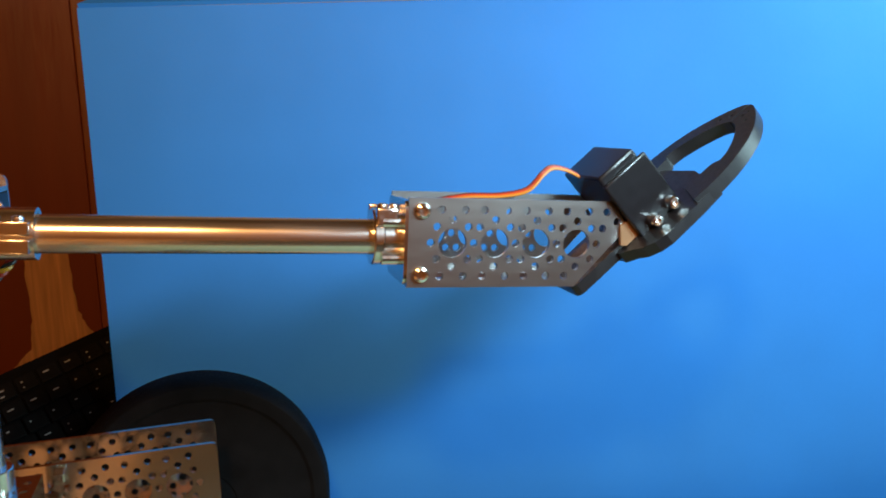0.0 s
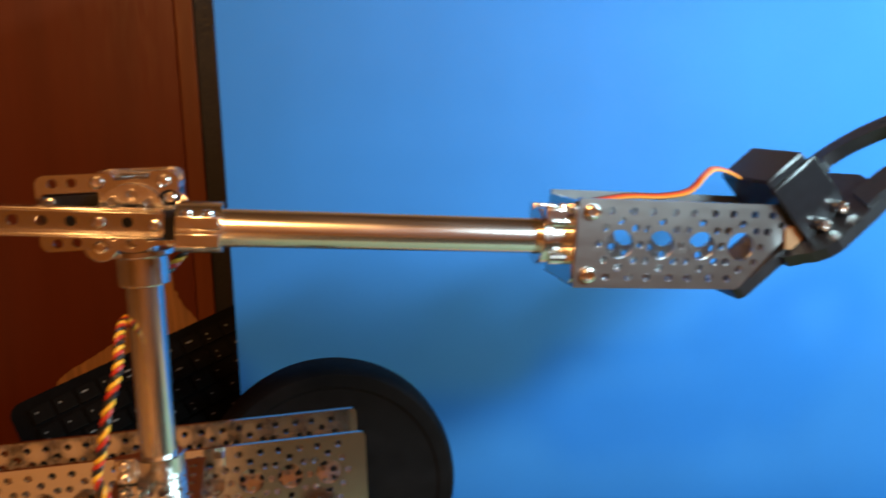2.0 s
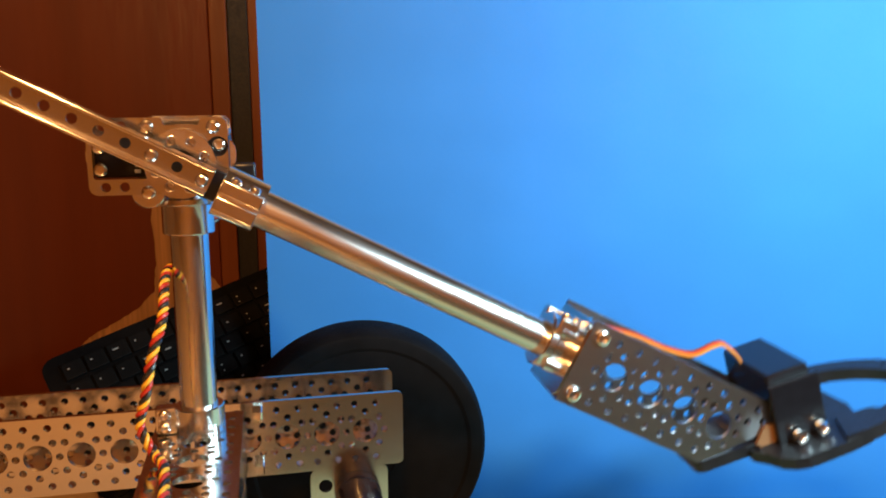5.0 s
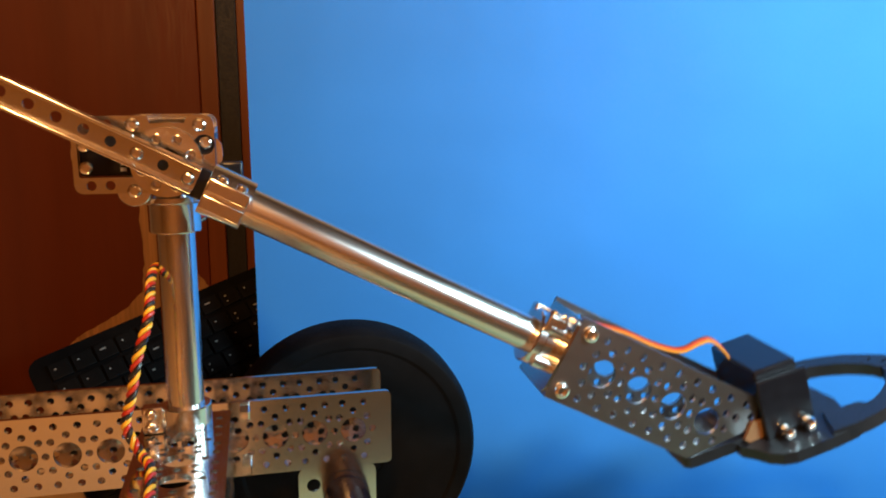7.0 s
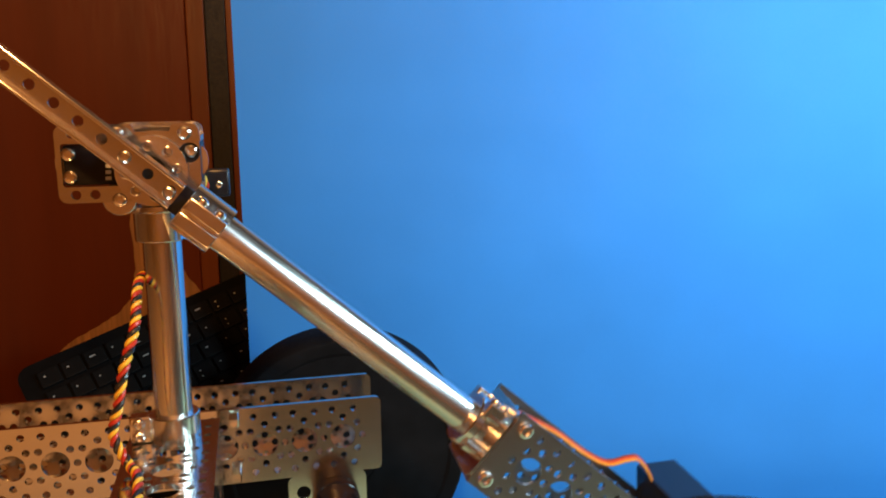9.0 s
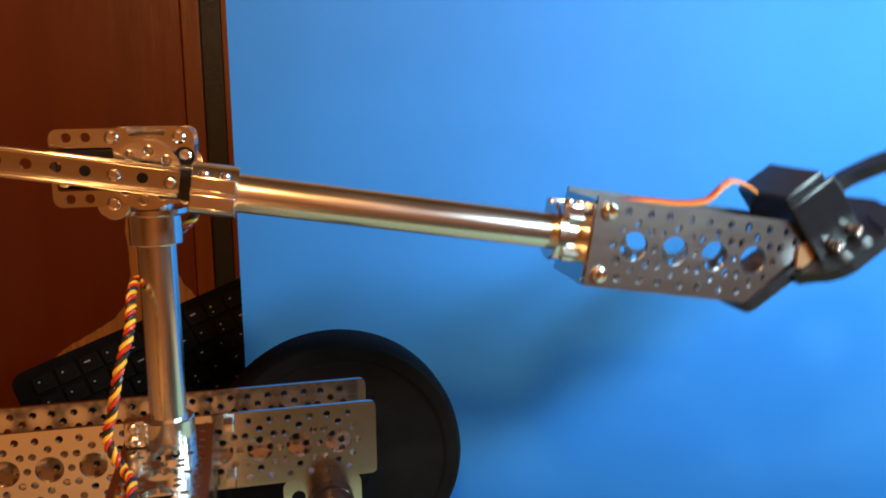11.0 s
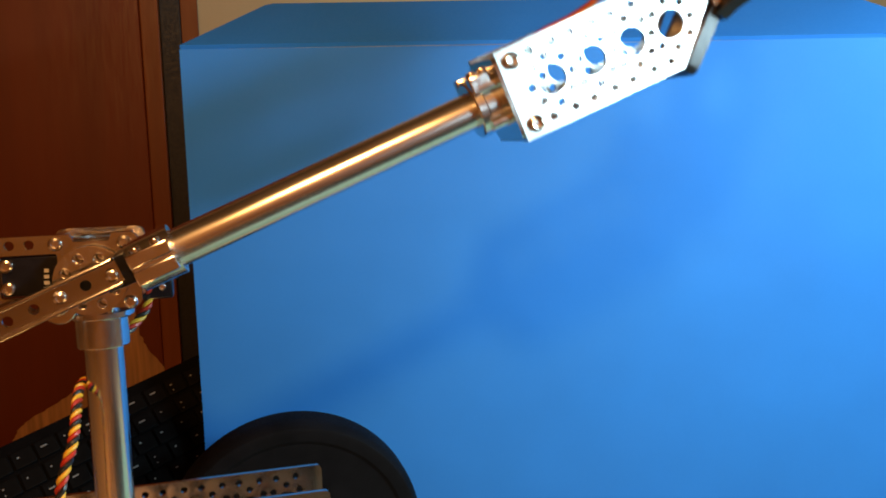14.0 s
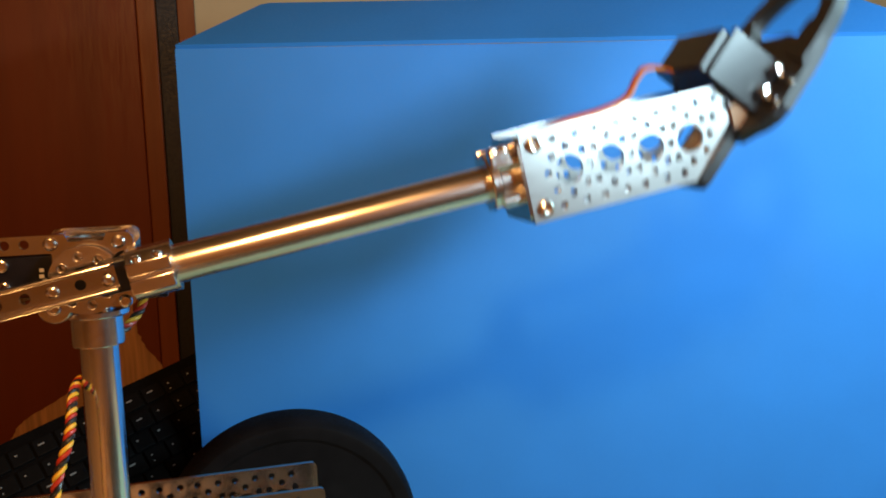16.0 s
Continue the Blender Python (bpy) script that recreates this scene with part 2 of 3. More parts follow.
def room():
    bm = bmesh.new()
    # its back edge is cut back where the blue board stands behind it
    sheet(bm, [(-1.6, -0.70), (1.9, -0.70), (1.9, -0.1832), (-0.070, 0.146), (-0.070, 0.36), (-1.6, 0.36)], [], 0.04, at(0, 0, TABLE_Z - 0.04))
    tagged(part("desk_top", bm, M_TABLE), "brown wood-veneered desk top under the robot", "desk", kind="structure")
    bm = bmesh.new()
    sheet(bm, rounded(-0.076, 0.50, -0.205, 0.02, 0.008), [], 0.002, at(0, 0, TABLE_Z))
    tagged(part("cutting_mat", bm, M_MAT), "pale green cutting mat lying on the desk", "cutting mat")
    # unseen pad, added so the chassis front reflects dark
    bm = bmesh.new()
    sheet(bm, rounded(-0.076, 0.50, -0.62, -0.210, 0.008), [], 0.002, at(0, 0, TABLE_Z))
    tagged(part("desk_pad", bm, M_PAD), "unseen dark grey-green pad added to darken the chassis reflections", "desk pad")
    # front and side walls are unseen, added to feed the metal's reflections
    for name, b in (("wall_back", (-2.0, 2.3, 0.66, 0.90, -0.9, 1.6)), ("wall_front", (-2.0, 2.3, -1.42, -1.32, -0.9, 1.6)),
                    ("wall_side_left", (-2.1, -2.0, -2.0, 0.90, -0.9, 1.6)), ("wall_side_right", (2.3, 2.4, -2.0, 0.90, -0.9, 1.6))):
        bm = bmesh.new()
        box(bm, *b)
        warm = name in ("wall_front", "wall_side_left")
        tagged(part(name, bm, M_WARMWALL if warm else M_WALL), "unseen warm brown wall added for gold reflections in the metal" if warm else "plain beige painted wall", "wall", kind="structure")
    bm = bmesh.new()
    box(bm, -2.1, 2.4, -2.0, 0.9, 1.6, 1.7)
    tagged(part("ceiling", bm, M_CEIL), "plain pale ceiling", "ceiling", kind="structure")
    bm = bmesh.new()
    box(bm, -2.1, 2.4, -2.0, 0.9, -1.0, -0.9)
    tagged(part("floor", bm, M_FLOOR), "dark floor under the desk", "floor", kind="structure")


room()


def cabinet():
    c = thing("cabinet", "red-brown veneered cabinet with a worn patch, standing behind the desk", "cabinet", at(0, 0, 0))
    bm = bmesh.new()
    box(bm, -0.85, -0.1190, 0.62, 0.638, -0.9, 0.95, 0.0015)
    part("door", bm, M_WOOD, c, "red-brown veneered door")
    bm = bmesh.new()
    box(bm, -0.1185, -0.0985, 0.617, 0.64, -0.9, 0.95, 0.0015)
    part("edge_strip", bm, M_TRIM, c, "lighter orange-brown vertical edge strip")
    # added strip, darkened to show the shaded gap between edge strip and wall
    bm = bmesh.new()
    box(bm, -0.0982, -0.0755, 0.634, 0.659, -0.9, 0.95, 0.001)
    part("gap_strip", bm, M_DARKGAP, c, "dark strip standing in for the shaded gap beside the cabinet")
    bm = bmesh.new()
    box(bm, -0.0752, -0.0560, 0.640, 0.6595, -0.9, 0.95, 0.001)
    part("wall_strip", bm, M_TRIM, c, "brown strip against the wall")
    # bare wood where the veneer has come off: a neck that flares out at its foot
    rnd = random.Random(5)
    left = [(0.0680, -0.1970), (0.0183, -0.1942), (-0.0475, -0.1931), (-0.0804, -0.1964), (-0.1002, -0.2172), (-0.1155, -0.2424), (-0.1287, -0.2688), (-0.1375, -0.2797), (-0.1517, -0.2885)]
    right = [(-0.1517, -0.102), (-0.0969, -0.1108), (-0.0782, -0.1207), (-0.0585, -0.1355), (-0.0365, -0.1440), (0.0238, -0.1475), (0.0680, -0.1550)]
    out = []
    for seq in (left, right):
        for (z0, x0), (z1, x1) in zip(seq, seq[1:]):
            for k in range(5):
                u = k / 5
                out.append((x0 + (x1 - x0) * u + rnd.uniform(-1, 1) * 0.0012, z0 + (z1 - z0) * u))
        out.append((seq[-1][1], seq[-1][0]))
    bm = bmesh.new()
    sheet(bm, out, [], 0.0012, at(0, 0.62, 0) @ ZY)
    part("bare_patch", bm, M_BARE, c, "bare tan wood where veneer has peeled")


cabinet()


def backdrop_board():
    # stands a little askew: its far end comes nearer
    b = thing("backdrop_board", "bright blue card backdrop board with its top flap folded back", "backdrop board",
              at(-0.064, 0.183, 0) @ pose(0, 0, 0, 0, 0, -9.4))
    top, low, length = 0.2355, -0.9, 0.80
    bm = bmesh.new()
    # the card bows by a few millimetres along its length
    cols = 40
    prof = [(0, top), (0, 0.12), (0, 0.0), (0, -0.2), (0, low)]
    n = len(prof)
    grid = []
    for k in range(cols + 1):
        x = length * k / cols
        bow = 0.004 * math.sin(math.pi * min(x / 0.45, 1)) - 0.012 * max(0, x - 0.25) ** 2
        front = [bm.verts.new((x, y + bow, z)) for y, z in prof]
        back = [bm.verts.new((x, y + bow + 0.003, z)) for y, z in prof]
        grid.append((front, back))
    for a, c in zip(grid, grid[1:]):
        for k in range(n - 1):
            bm.faces.new((a[0][k], c[0][k], c[0][k + 1], a[0][k + 1]))
            bm.faces.new((a[1][k], a[1][k + 1], c[1][k + 1], c[1][k]))
        for k in (0, n - 1):
            bm.faces.new((a[0][k], c[0][k], c[1][k], a[1][k]))
    for g in (grid[0], grid[-1]):
        for k in range(n - 1):
            bm.faces.new((g[0][k], g[0][k + 1], g[1][k + 1], g[1][k]))
    part("front_panel", bm, M_BLUE, b)
    bm = bmesh.new()
    # flap: rises towards the back, with tapered ends
    s, c = math.sin(radians(28)), math.cos(radians(28))
    m = Matrix(((1, 0, 0, 0), (0, c, -s, 0.0025), (0, s, c, 0.2357), (0, 0, 0, 1)))
    sheet(bm, [(0.0002, 0), (0.545, 0), (0.505, 0.083), (0.259, 0.082), (0.0555, 0.080), (0.0495, 0.0765)], [], 0.003, m)
    part("top_flap", bm, M_BLUE, b)


backdrop_board()


# ------------------------------------------------------------ rover chassis
def u_channel(bm, length, count, m, holes_web=True):
    """U channel, 38 mm square: flanges at y = 0 and 0.0381, web below; ends at local x = 0 and x = -length, top at z = 0."""
    W, T = 0.0381, 0.0023
    pat = [[(x - length, y) for x, y in h] for h in hub_holes(PITCH, count)]
    outline = rounded(-length, 0, -W / 2, W / 2, 0.0028)
    for y in (T, W):
        sheet(bm, outline, pat, T, m @ at(0, y, -W / 2) @ ZY)
    flat = Matrix(((1, 0, 0, 0), (0, 1, 0, W / 2), (0, 0, 1, -W), (0, 0, 0, 1)))
    sheet(bm, [(-length, -W / 2 + T), (0, -W / 2 + T), (0, W / 2 - T), (-length, W / 2 - T)],
          [h for h in pat if max(abs(y) for x, y in h) < W / 2 - T - 0.0012], T, m @ flat)


def rover():
    r = thing("rover_chassis", "perforated aluminium rover chassis with a vertical post, on a desk", "robot chassis", at(0, 0, 0))
    bm = bmesh.new()
    u_channel(bm, 0.2667, 13, at(0, 0, 0))
    part("cross_channel", bm, M_ALU, r, "perforated aluminium U channel")
    # channel that runs towards the viewer under the post, web on top
    bm = bmesh.new()
    L, W, T = 0.2096, 0.0381, 0.0023
    cx = -0.0965
    pat = [[(x, y) for x, y in h] for h in hub_holes(PITCH * 0.75, 10)]
    flip = Matrix(((0, 1, 0, cx), (-1, 0, 0, -0.0095), (0, 0, 1, -T), (0, 0, 0, 1)))
    sheet(bm, [(0, -W / 2), (L, -W / 2), (L, W / 2), (0, W / 2)], pat, T, flip)
    base = part("base_channel", bm, M_ALU, r, "perforated aluminium channel under the post")
    for sx in (-1, 1):
        bm = bmesh.new()
        x0 = cx + sx * W / 2 - (T if sx > 0 else 0)
        side = Matrix(((0, 0, 1, x0), (-1, 0, 0, -0.0095), (0, -1, 0, -T - W / 2 - 0.0002), (0, 0, 0, 1)))
        sheet(bm, [(0, -W / 2), (L, -W / 2), (L, W / 2), (0, W / 2)], pat, T, side)
        part("flange", bm, M_ALU, base)
    for z in (-0.0046, -0.0322):
        bm = bmesh.new()
        lathe(bm, [(0, 0.0045), (0.0036, 0.0045), (0.004, 0.004), (0.004, 0), (0, 0)], at(-0.0735, -0.0035, z) @ ZX, 6)
        part("nut", bm, M_STEEL, r, "bright hexagon nut")
    # post
    px, py = -0.0955, -0.029
    bm = bmesh.new()
    lathe(bm, [(0.0066, 0.0005), (0.0079, 0.0005), (0.0079, 0.1075), (0.0066, 0.1075), (0.0066, 0.0005)], at(px, py, 0), 40)
    part("post_tube", bm, M_POST, r, "polished aluminium post tube")
    bm = bmesh.new()
    lathe(bm, [(0.0081, 0.0002), (0.0108, 0.0002), (0.0108, 0.0118), (0.0103, 0.0123), (0.0081, 0.0123), (0.0081, 0.0002)], at(px, py, 0), 40)
    box(bm, px - 0.0185, px - 0.0085, py - 0.0035, py + 0.0035, 0.0003, 0.0121, 0.0008)
    clamp = part("bottom_clamp", bm, M_MACH, r, "clamping collar with two screws")
    for z in (0.0035, 0.0092):
        screw(clamp, at(px - 0.0145, py - 0.0037, z) @ ZY, 0.0027)
    bm = bmesh.new()
    lathe(bm, [(0.0081, 0.0890), (0.0104, 0.0890), (0.0107, 0.0895), (0.0107, 0.1012), (0.0128, 0.1015), (0.0136, 0.1022), (0.0136, 0.1042), (0.0081, 0.1045), (0.0081, 0.0890)], at(px, py, 0), 40)
    part("top_hub", bm, M_MACH, r, "flanged aluminium hub")
    # motor bracket and motor under the channel
    bm = bmesh.new()
    sheet(bm, rounded(-0.047, -0.008, -0.075, -0.0382, 0.004), [circle(-0.0235, -0.052, 0.0085, 20)] + [circle(-0.0395, z, 0.0035, 12) for z in (-0.0475, -0.062)],
          0.0025, at(0, 0.004, 0) @ ZY)
    part("motor_bracket", bm, M_ALU, r, "pale aluminium motor bracket")
    bm = bmesh.new()
    lathe(bm, [(0, 0.0), (0.0112, 0.0), (0.0116, 0.0006), (0.0116, 0.006), (0.0112, 0.0064), (0.0112, 0.031), (0.0110, 0.0325), (0.006, 0.0325), (0.004, 0.0345), (0, 0.0345)], at(-0.0235, 0.0015, -0.0525) @ ZY, 32)
    part("motor", bm, M_MOTOR, r, "black cylindrical gear motor")
    # wheel
    bm = bmesh.new()
    R = 0.0770
    prof = [(0, 0.0040), (0.020, 0.0040), (0.0205, 0.0046), (0.058, 0.0046), (0.0640, 0.0050), (0.0660, 0.0062), (0.0715, 0.0066), (0.0733, 0.0062),
            (0.0743, 0.0050), (0.0760, 0.0010), (R, -0.0060), (R, -0.018), (0.0735, -0.022), (0.064, -0.023), (0.060, -0.018), (0, -0.018)]
    lathe(bm, prof, at(-0.0115, 0.082, -0.0660) @ ZY, 96)
    w = part("wheel", bm, M_RUBBER, r, "large black rubber wheel")
    bm = bmesh.new()
    lathe(bm, [(0, 0.0), (0.003, 0.0), (0.003, 0.035), (0, 0.035)], at(-0.0115, 0.078, -0.0660) @ ZY, 16)
    part("axle", bm, M_STEEL, w)
    # the second wheel, out of sight under the camera, carries the near end
    bm = bmesh.new()
    lathe(bm, [(0, 0.0), (0.012, 0.0), (0.0125, 0.001), (0.0125, 0.014), (0, 0.014)], at(-0.0965, -0.193, -0.1305) @ ZY, 24)
    cw = part("caster_wheel", bm, M_RUBBER, r)
    bm = bmesh.new()
    box(bm, -0.1085, -0.0845, -0.216, -0.1915, -0.0440, -0.0405, 0.0005)
    box(bm, -0.1115, -0.1092, -0.208, -0.192, -0.1340, -0.0405, 0.0005)
    box(bm, -0.0838, -0.0815, -0.208, -0.192, -0.1340, -0.0405, 0.0005)
    part("caster_fork", bm, M_ALU, r)


rover()


# ------------------------------------------------------------ shoulder servo block on the post
def shoulder():
    s = thing("shoulder_servo_block", "aluminium servo block with a black servo, screwed on the post", "servo block", at(0, 0, 0))
    Y = -0.046
    # front plate with servo opening
    bm = bmesh.new()
    holes = [rounded(-0.1283, -0.1072, 0.1139, 0.1306, 0.001, 2)]
    holes += [circle(x, z, 0.0019, 12) for x in (-0.1240, -0.1170) for z in (0.1345, 0.1108)]
    holes += [circle(-0.0945, 0.1195, 0.0080, 24), circle(-0.0808, 0.1262, 0.0040, 20)]
    outline = rounded(-0.1303, -0.0768, 0.1076, 0.1378, 0.0035)
    # cut-out over the bore, between the two top screws
    outline = outline[:5] + [(-0.0868, 0.1378), (-0.0880, 0.1348), (-0.1010, 0.1348), (-0.1022, 0.1378)] + outline[5:]
    sheet(bm, outline, holes, 0.0023, at(0, Y, 0) @ ZY)
    part("front_plate", bm, M_ALU, s, "bright aluminium servo plate")
    bm = bmesh.new()
    sheet(bm, rounded(-0.1125, -0.0768, 0.1076, 0.1378, 0.0035), [circle(-0.0942, 0.1195, 0.006, 20)], 0.0023, at(0, Y + 0.030, 0) @ ZY)
    part("back_plate", bm, M_ALU, s)
    bm = bmesh.new()
    sheet(bm, [(-0.0765, Y + 0.001), (-0.0765, Y + 0.027), (-0.112, Y + 0.027), (-0.112, Y + 0.001)], [circle(-0.0942, Y + 0.014, 0.0095, 28)], 0.0022, at(0, 0, 0.1304))
    part("top_plate", bm, M_MACH, s, "top plate with a large bore")
    bm = bmesh.new()
    lathe(bm, [(0.0096, 0), (0.0128, 0), (0.0132, 0.0004), (0.0132, 0.0022), (0.0126, 0.0028), (0.0102, 0.0028), (0.0096, 0.0022), (0.0096, 0)], at(-0.0942, Y + 0.014, 0.1328), 40)
    part("top_ring", bm, M_MACH, s, "polished ring hub")
    bm = bmesh.new()
    box(bm, -0.1280, -0.0765, Y - 0.0009, Y + 0.027, 0.1143, 0.1302, 0.0010)
    servo = part("servo_body", bm, M_PLASTIC, s, "black servo motor")
    bm = bmesh.new()
    for k in range(4):
        box(bm, -0.1130 + 0.0002 * k, -0.1108, Y - 0.0013, Y - 0.0007, 0.1162 + 0.0024 * k, 0.1176 + 0.0024 * k)
    part("label_bars", bm, M_LABEL, servo, "small pale printed label")
    bm = bmesh.new()
    sheet(bm, rounded(-0.1316, -0.0740, 0.1160, 0.1295, 0.0055), [], 0.0018, at(0, Y + 0.0045, 0) @ ZY)
    part("servo_flange", bm, M_MACH, s, "rounded aluminium servo flange")
    for x, z, dy in ((-0.1258, 0.1266, 0.0013), (-0.1256, 0.1178, 0.0013), (-0.1075, 0.1343, 0), (-0.0823, 0.1340, 0), (-0.1082, 0.1085, 0), (-0.0803, 0.1268, 0.0013), (-0.0812, 0.1098, 0)):
        screw(s, at(x, Y - 0.0025 + dy, z) @ ZY, 0.0027, 0.0020)
    for x, z in ((-0.1075, 0.1343), (-0.0823, 0.1340), (-0.1082, 0.1095), (-0.0812, 0.1098)):
        bm = bmesh.new()
        lathe(bm, [(0, 0), (0.0032, 0), (0.0032, 0.0265), (0, 0.0265)], at(x, Y + 0.0272, z) @ ZY, 6)
        part("spacer", bm, M_MACH, s)
    bm = bmesh.new()
    box(bm, -0.0800, -0.0668, -0.0155, -0.0060, 0.1045, 0.1165, 0.0010)
    ear = part("rear_servo_ear", bm, M_PLASTIC, s, "black mounting ear of the rear servo")
    screw(ear, at(-0.0712, -0.0157, 0.1100) @ ZY, 0.0016, 0.0010)
    # flange lobe under the plate
    bm = bmesh.new()
    lathe(bm, [(0, 0), (0.0062, 0), (0.0066, 0.0005), (0.0066, 0.0022), (0.0062, 0.0027), (0, 0.0027)], at(-0.1090, Y + 0.006, 0.1080) @ ZY, 28)
    part("round_flange", bm, M_MACH, s)


shoulder()


# ------------------------------------------------------------ wires
def twisted(name, ctrl, label, r=0.00095, turns=22, spread=0.00125, mats=None):
    w = thing(name, label, "cable", at(0, 0, 0))
    pts = spline(ctrl, 26)
    n = len(pts)
    for j, (mm, nm) in enumerate(mats):
        out = []
        for i, p in enumerate(pts):
            d = (pts[min(i + 1, n - 1)] - pts[max(i - 1, 0)]).normalized()
            side = d.cross(Vector((0, 1, 0))).normalized()
            up = d.cross(side)
            a = 2 * math.pi * (turns * i / n + j / len(mats))
            out.append(p + spread * (math.cos(a) * side + math.sin(a) * up))
        bm = bmesh.new()
        tube_along(bm, out, r, 7)
        part("strand", bm, mm, w, nm)
    return w


STRANDS = ((M_BLK, "black strand"), (M_RED, "red strand"), (M_YEL, "yellow strand"))
twisted("post_cable", [(-0.0970, -0.0190, 0.0735), (-0.1040, -0.0240, 0.0732), (-0.1056, -0.0360, 0.0712), (-0.1052, -0.048, 0.0650), (-0.1058, -0.055, 0.0570), (-0.1098, -0.060, 0.0440), (-0.1134, -0.060, 0.0275),
                       (-0.1160, -0.060, 0.0156), (-0.1110, -0.062, 0.0042), (-0.1065, -0.072, 0.0030), (-0.1040, -0.095, 0.0028), (-0.103, -0.12, 0.0028)],
        "twisted black, red and yellow cable hanging beside the post", mats=STRANDS, turns=17)
twisted("servo_cable", [(-0.0790, -0.018, 0.1150), (-0.0770, -0.014, 0.1080), (-0.0790, -0.014, 0.1000), (-0.0850, -0.016, 0.0930), (-0.0930, -0.0185, 0.0860), (-0.0960, -0.0190, 0.0755)],
        "thin servo cable looped behind the post", mats=STRANDS, turns=5, spread=0.0011)


# ------------------------------------------------------------ keyboard
def keyboard():
    e = Vector((0.914, 0.337, 0.285)).normalized()
    d = Vector((0.39, -0.60, -0.70))
    d = (d - e * d.dot(e)).normalized()
    n = d.cross(e)
    if n.y > 0:
        n = -n
    up = -d
    m = Matrix((( e.x, up.x, n.x, -0.2225), (e.y, up.y, n.y, 0.2063), (e.z, up.z, n.z, -0.0355), (0, 0, 0, 1)))
    k = thing("keyboard", "black computer keyboard propped on edge behind the chassis", "keyboard", m)
    bm = bmesh.new()
    sheet(bm, rounded(0, 0.19, -0.112, 0, 0.010), [], 0.014, at(0, 0, -0.0145))
    part("shell", bm, M_KBODY, k)
    bm = bmesh.new()
    sheet(bm, rounded(0.012, 0.060, -0.1455, -0.108, 0.004), [], 0.010, at(0, 0, -0.0125))
    part("foot", bm, M_KBODY, k)
    me = None
    rnd = random.Random(3)
    legend = bmesh.new()
    for row in range(6):
        y = -0.009 - row * 0.0145 - (0.002 if row else 0)
        x = 0.012 + (0.0, 0.0, 0.009, 0.013, 0.022, 0.0)[row]
        while x < 0.172:
            if me is None:
                bm = bmesh.new()
                box(bm, 0, 0.0144, -0.0131, 0, 0, 0.0024, 0.0008)
                ob = part("key", bm, M_KEYS, k, m=at(x, y, 0.0))
                me = ob.data
            else:
                ob = new("key", me)
                ob.parent = k
                ob.matrix_basis = at(x, y, 0.0)
            wide = rnd.choice((0.0012, 0.0015, 0.0020, 0.0042))
            box(legend, x + 0.0035, x + 0.0035 + wide, y - 0.0058, y - 0.0048, 0.0023, 0.00250)
            if rnd.random() < 0.3:
                box(legend, x + 0.0035, x + 0.0035 + wide * 0.7, y - 0.0105, y - 0.0096, 0.0023, 0.00250)
            x += 0.0158
    part("legends", legend, M_LEGEND, k, "small pale key legends")


keyboard()


def loose_cable():
    bm = bmesh.new()
    tube_along(bm, spline([(-0.150, 0.33, -0.0600), (-0.1190, 0.35, -0.0410), (-0.1000, 0.36, -0.0290), (-0.0760, 0.37, -0.0170), (-0.045, 0.40, -0.010), (0.0, 0.46, -0.012)], 8), 0.0019, 8)
    tagged(part("loose_cable", bm, M_BLK), "thin black cable running behind the blue board", "cable")


loose_cable()


# ------------------------------------------------------------ arm (turns about the shoulder)
PIVOT = Vector((-0.0954, -0.0634, 0.1195))
YAW, TILT = radians(-1.59), radians(1.07)


def arm_pose(deg):
    u = Vector((math.cos(YAW), math.sin(YAW), 0))
    n = Vector((-math.sin(YAW) * math.cos(TILT), math.cos(YAW) * math.cos(TILT), math.sin(TILT)))
    z = u.cross(n)
    t = radians(deg)
    ea, eb = math.cos(t) * u + math.sin(t) * z, -math.sin(t) * u + math.cos(t) * z
    return Matrix(((ea.x, n.x, eb.x, PIVOT.x), (ea.y, n.y, eb.y, PIVOT.y), (ea.z, n.z, eb.z, PIVOT.z), (0, 0, 0, 1)))


arm = thing("robot_arm", "aluminium robot arm of tube and perforated channel with a black gripper", "robot arm", arm_pose(-4.7))
CB, CC = -0.0025, 0.0098   # centre line of the tube: height and depth


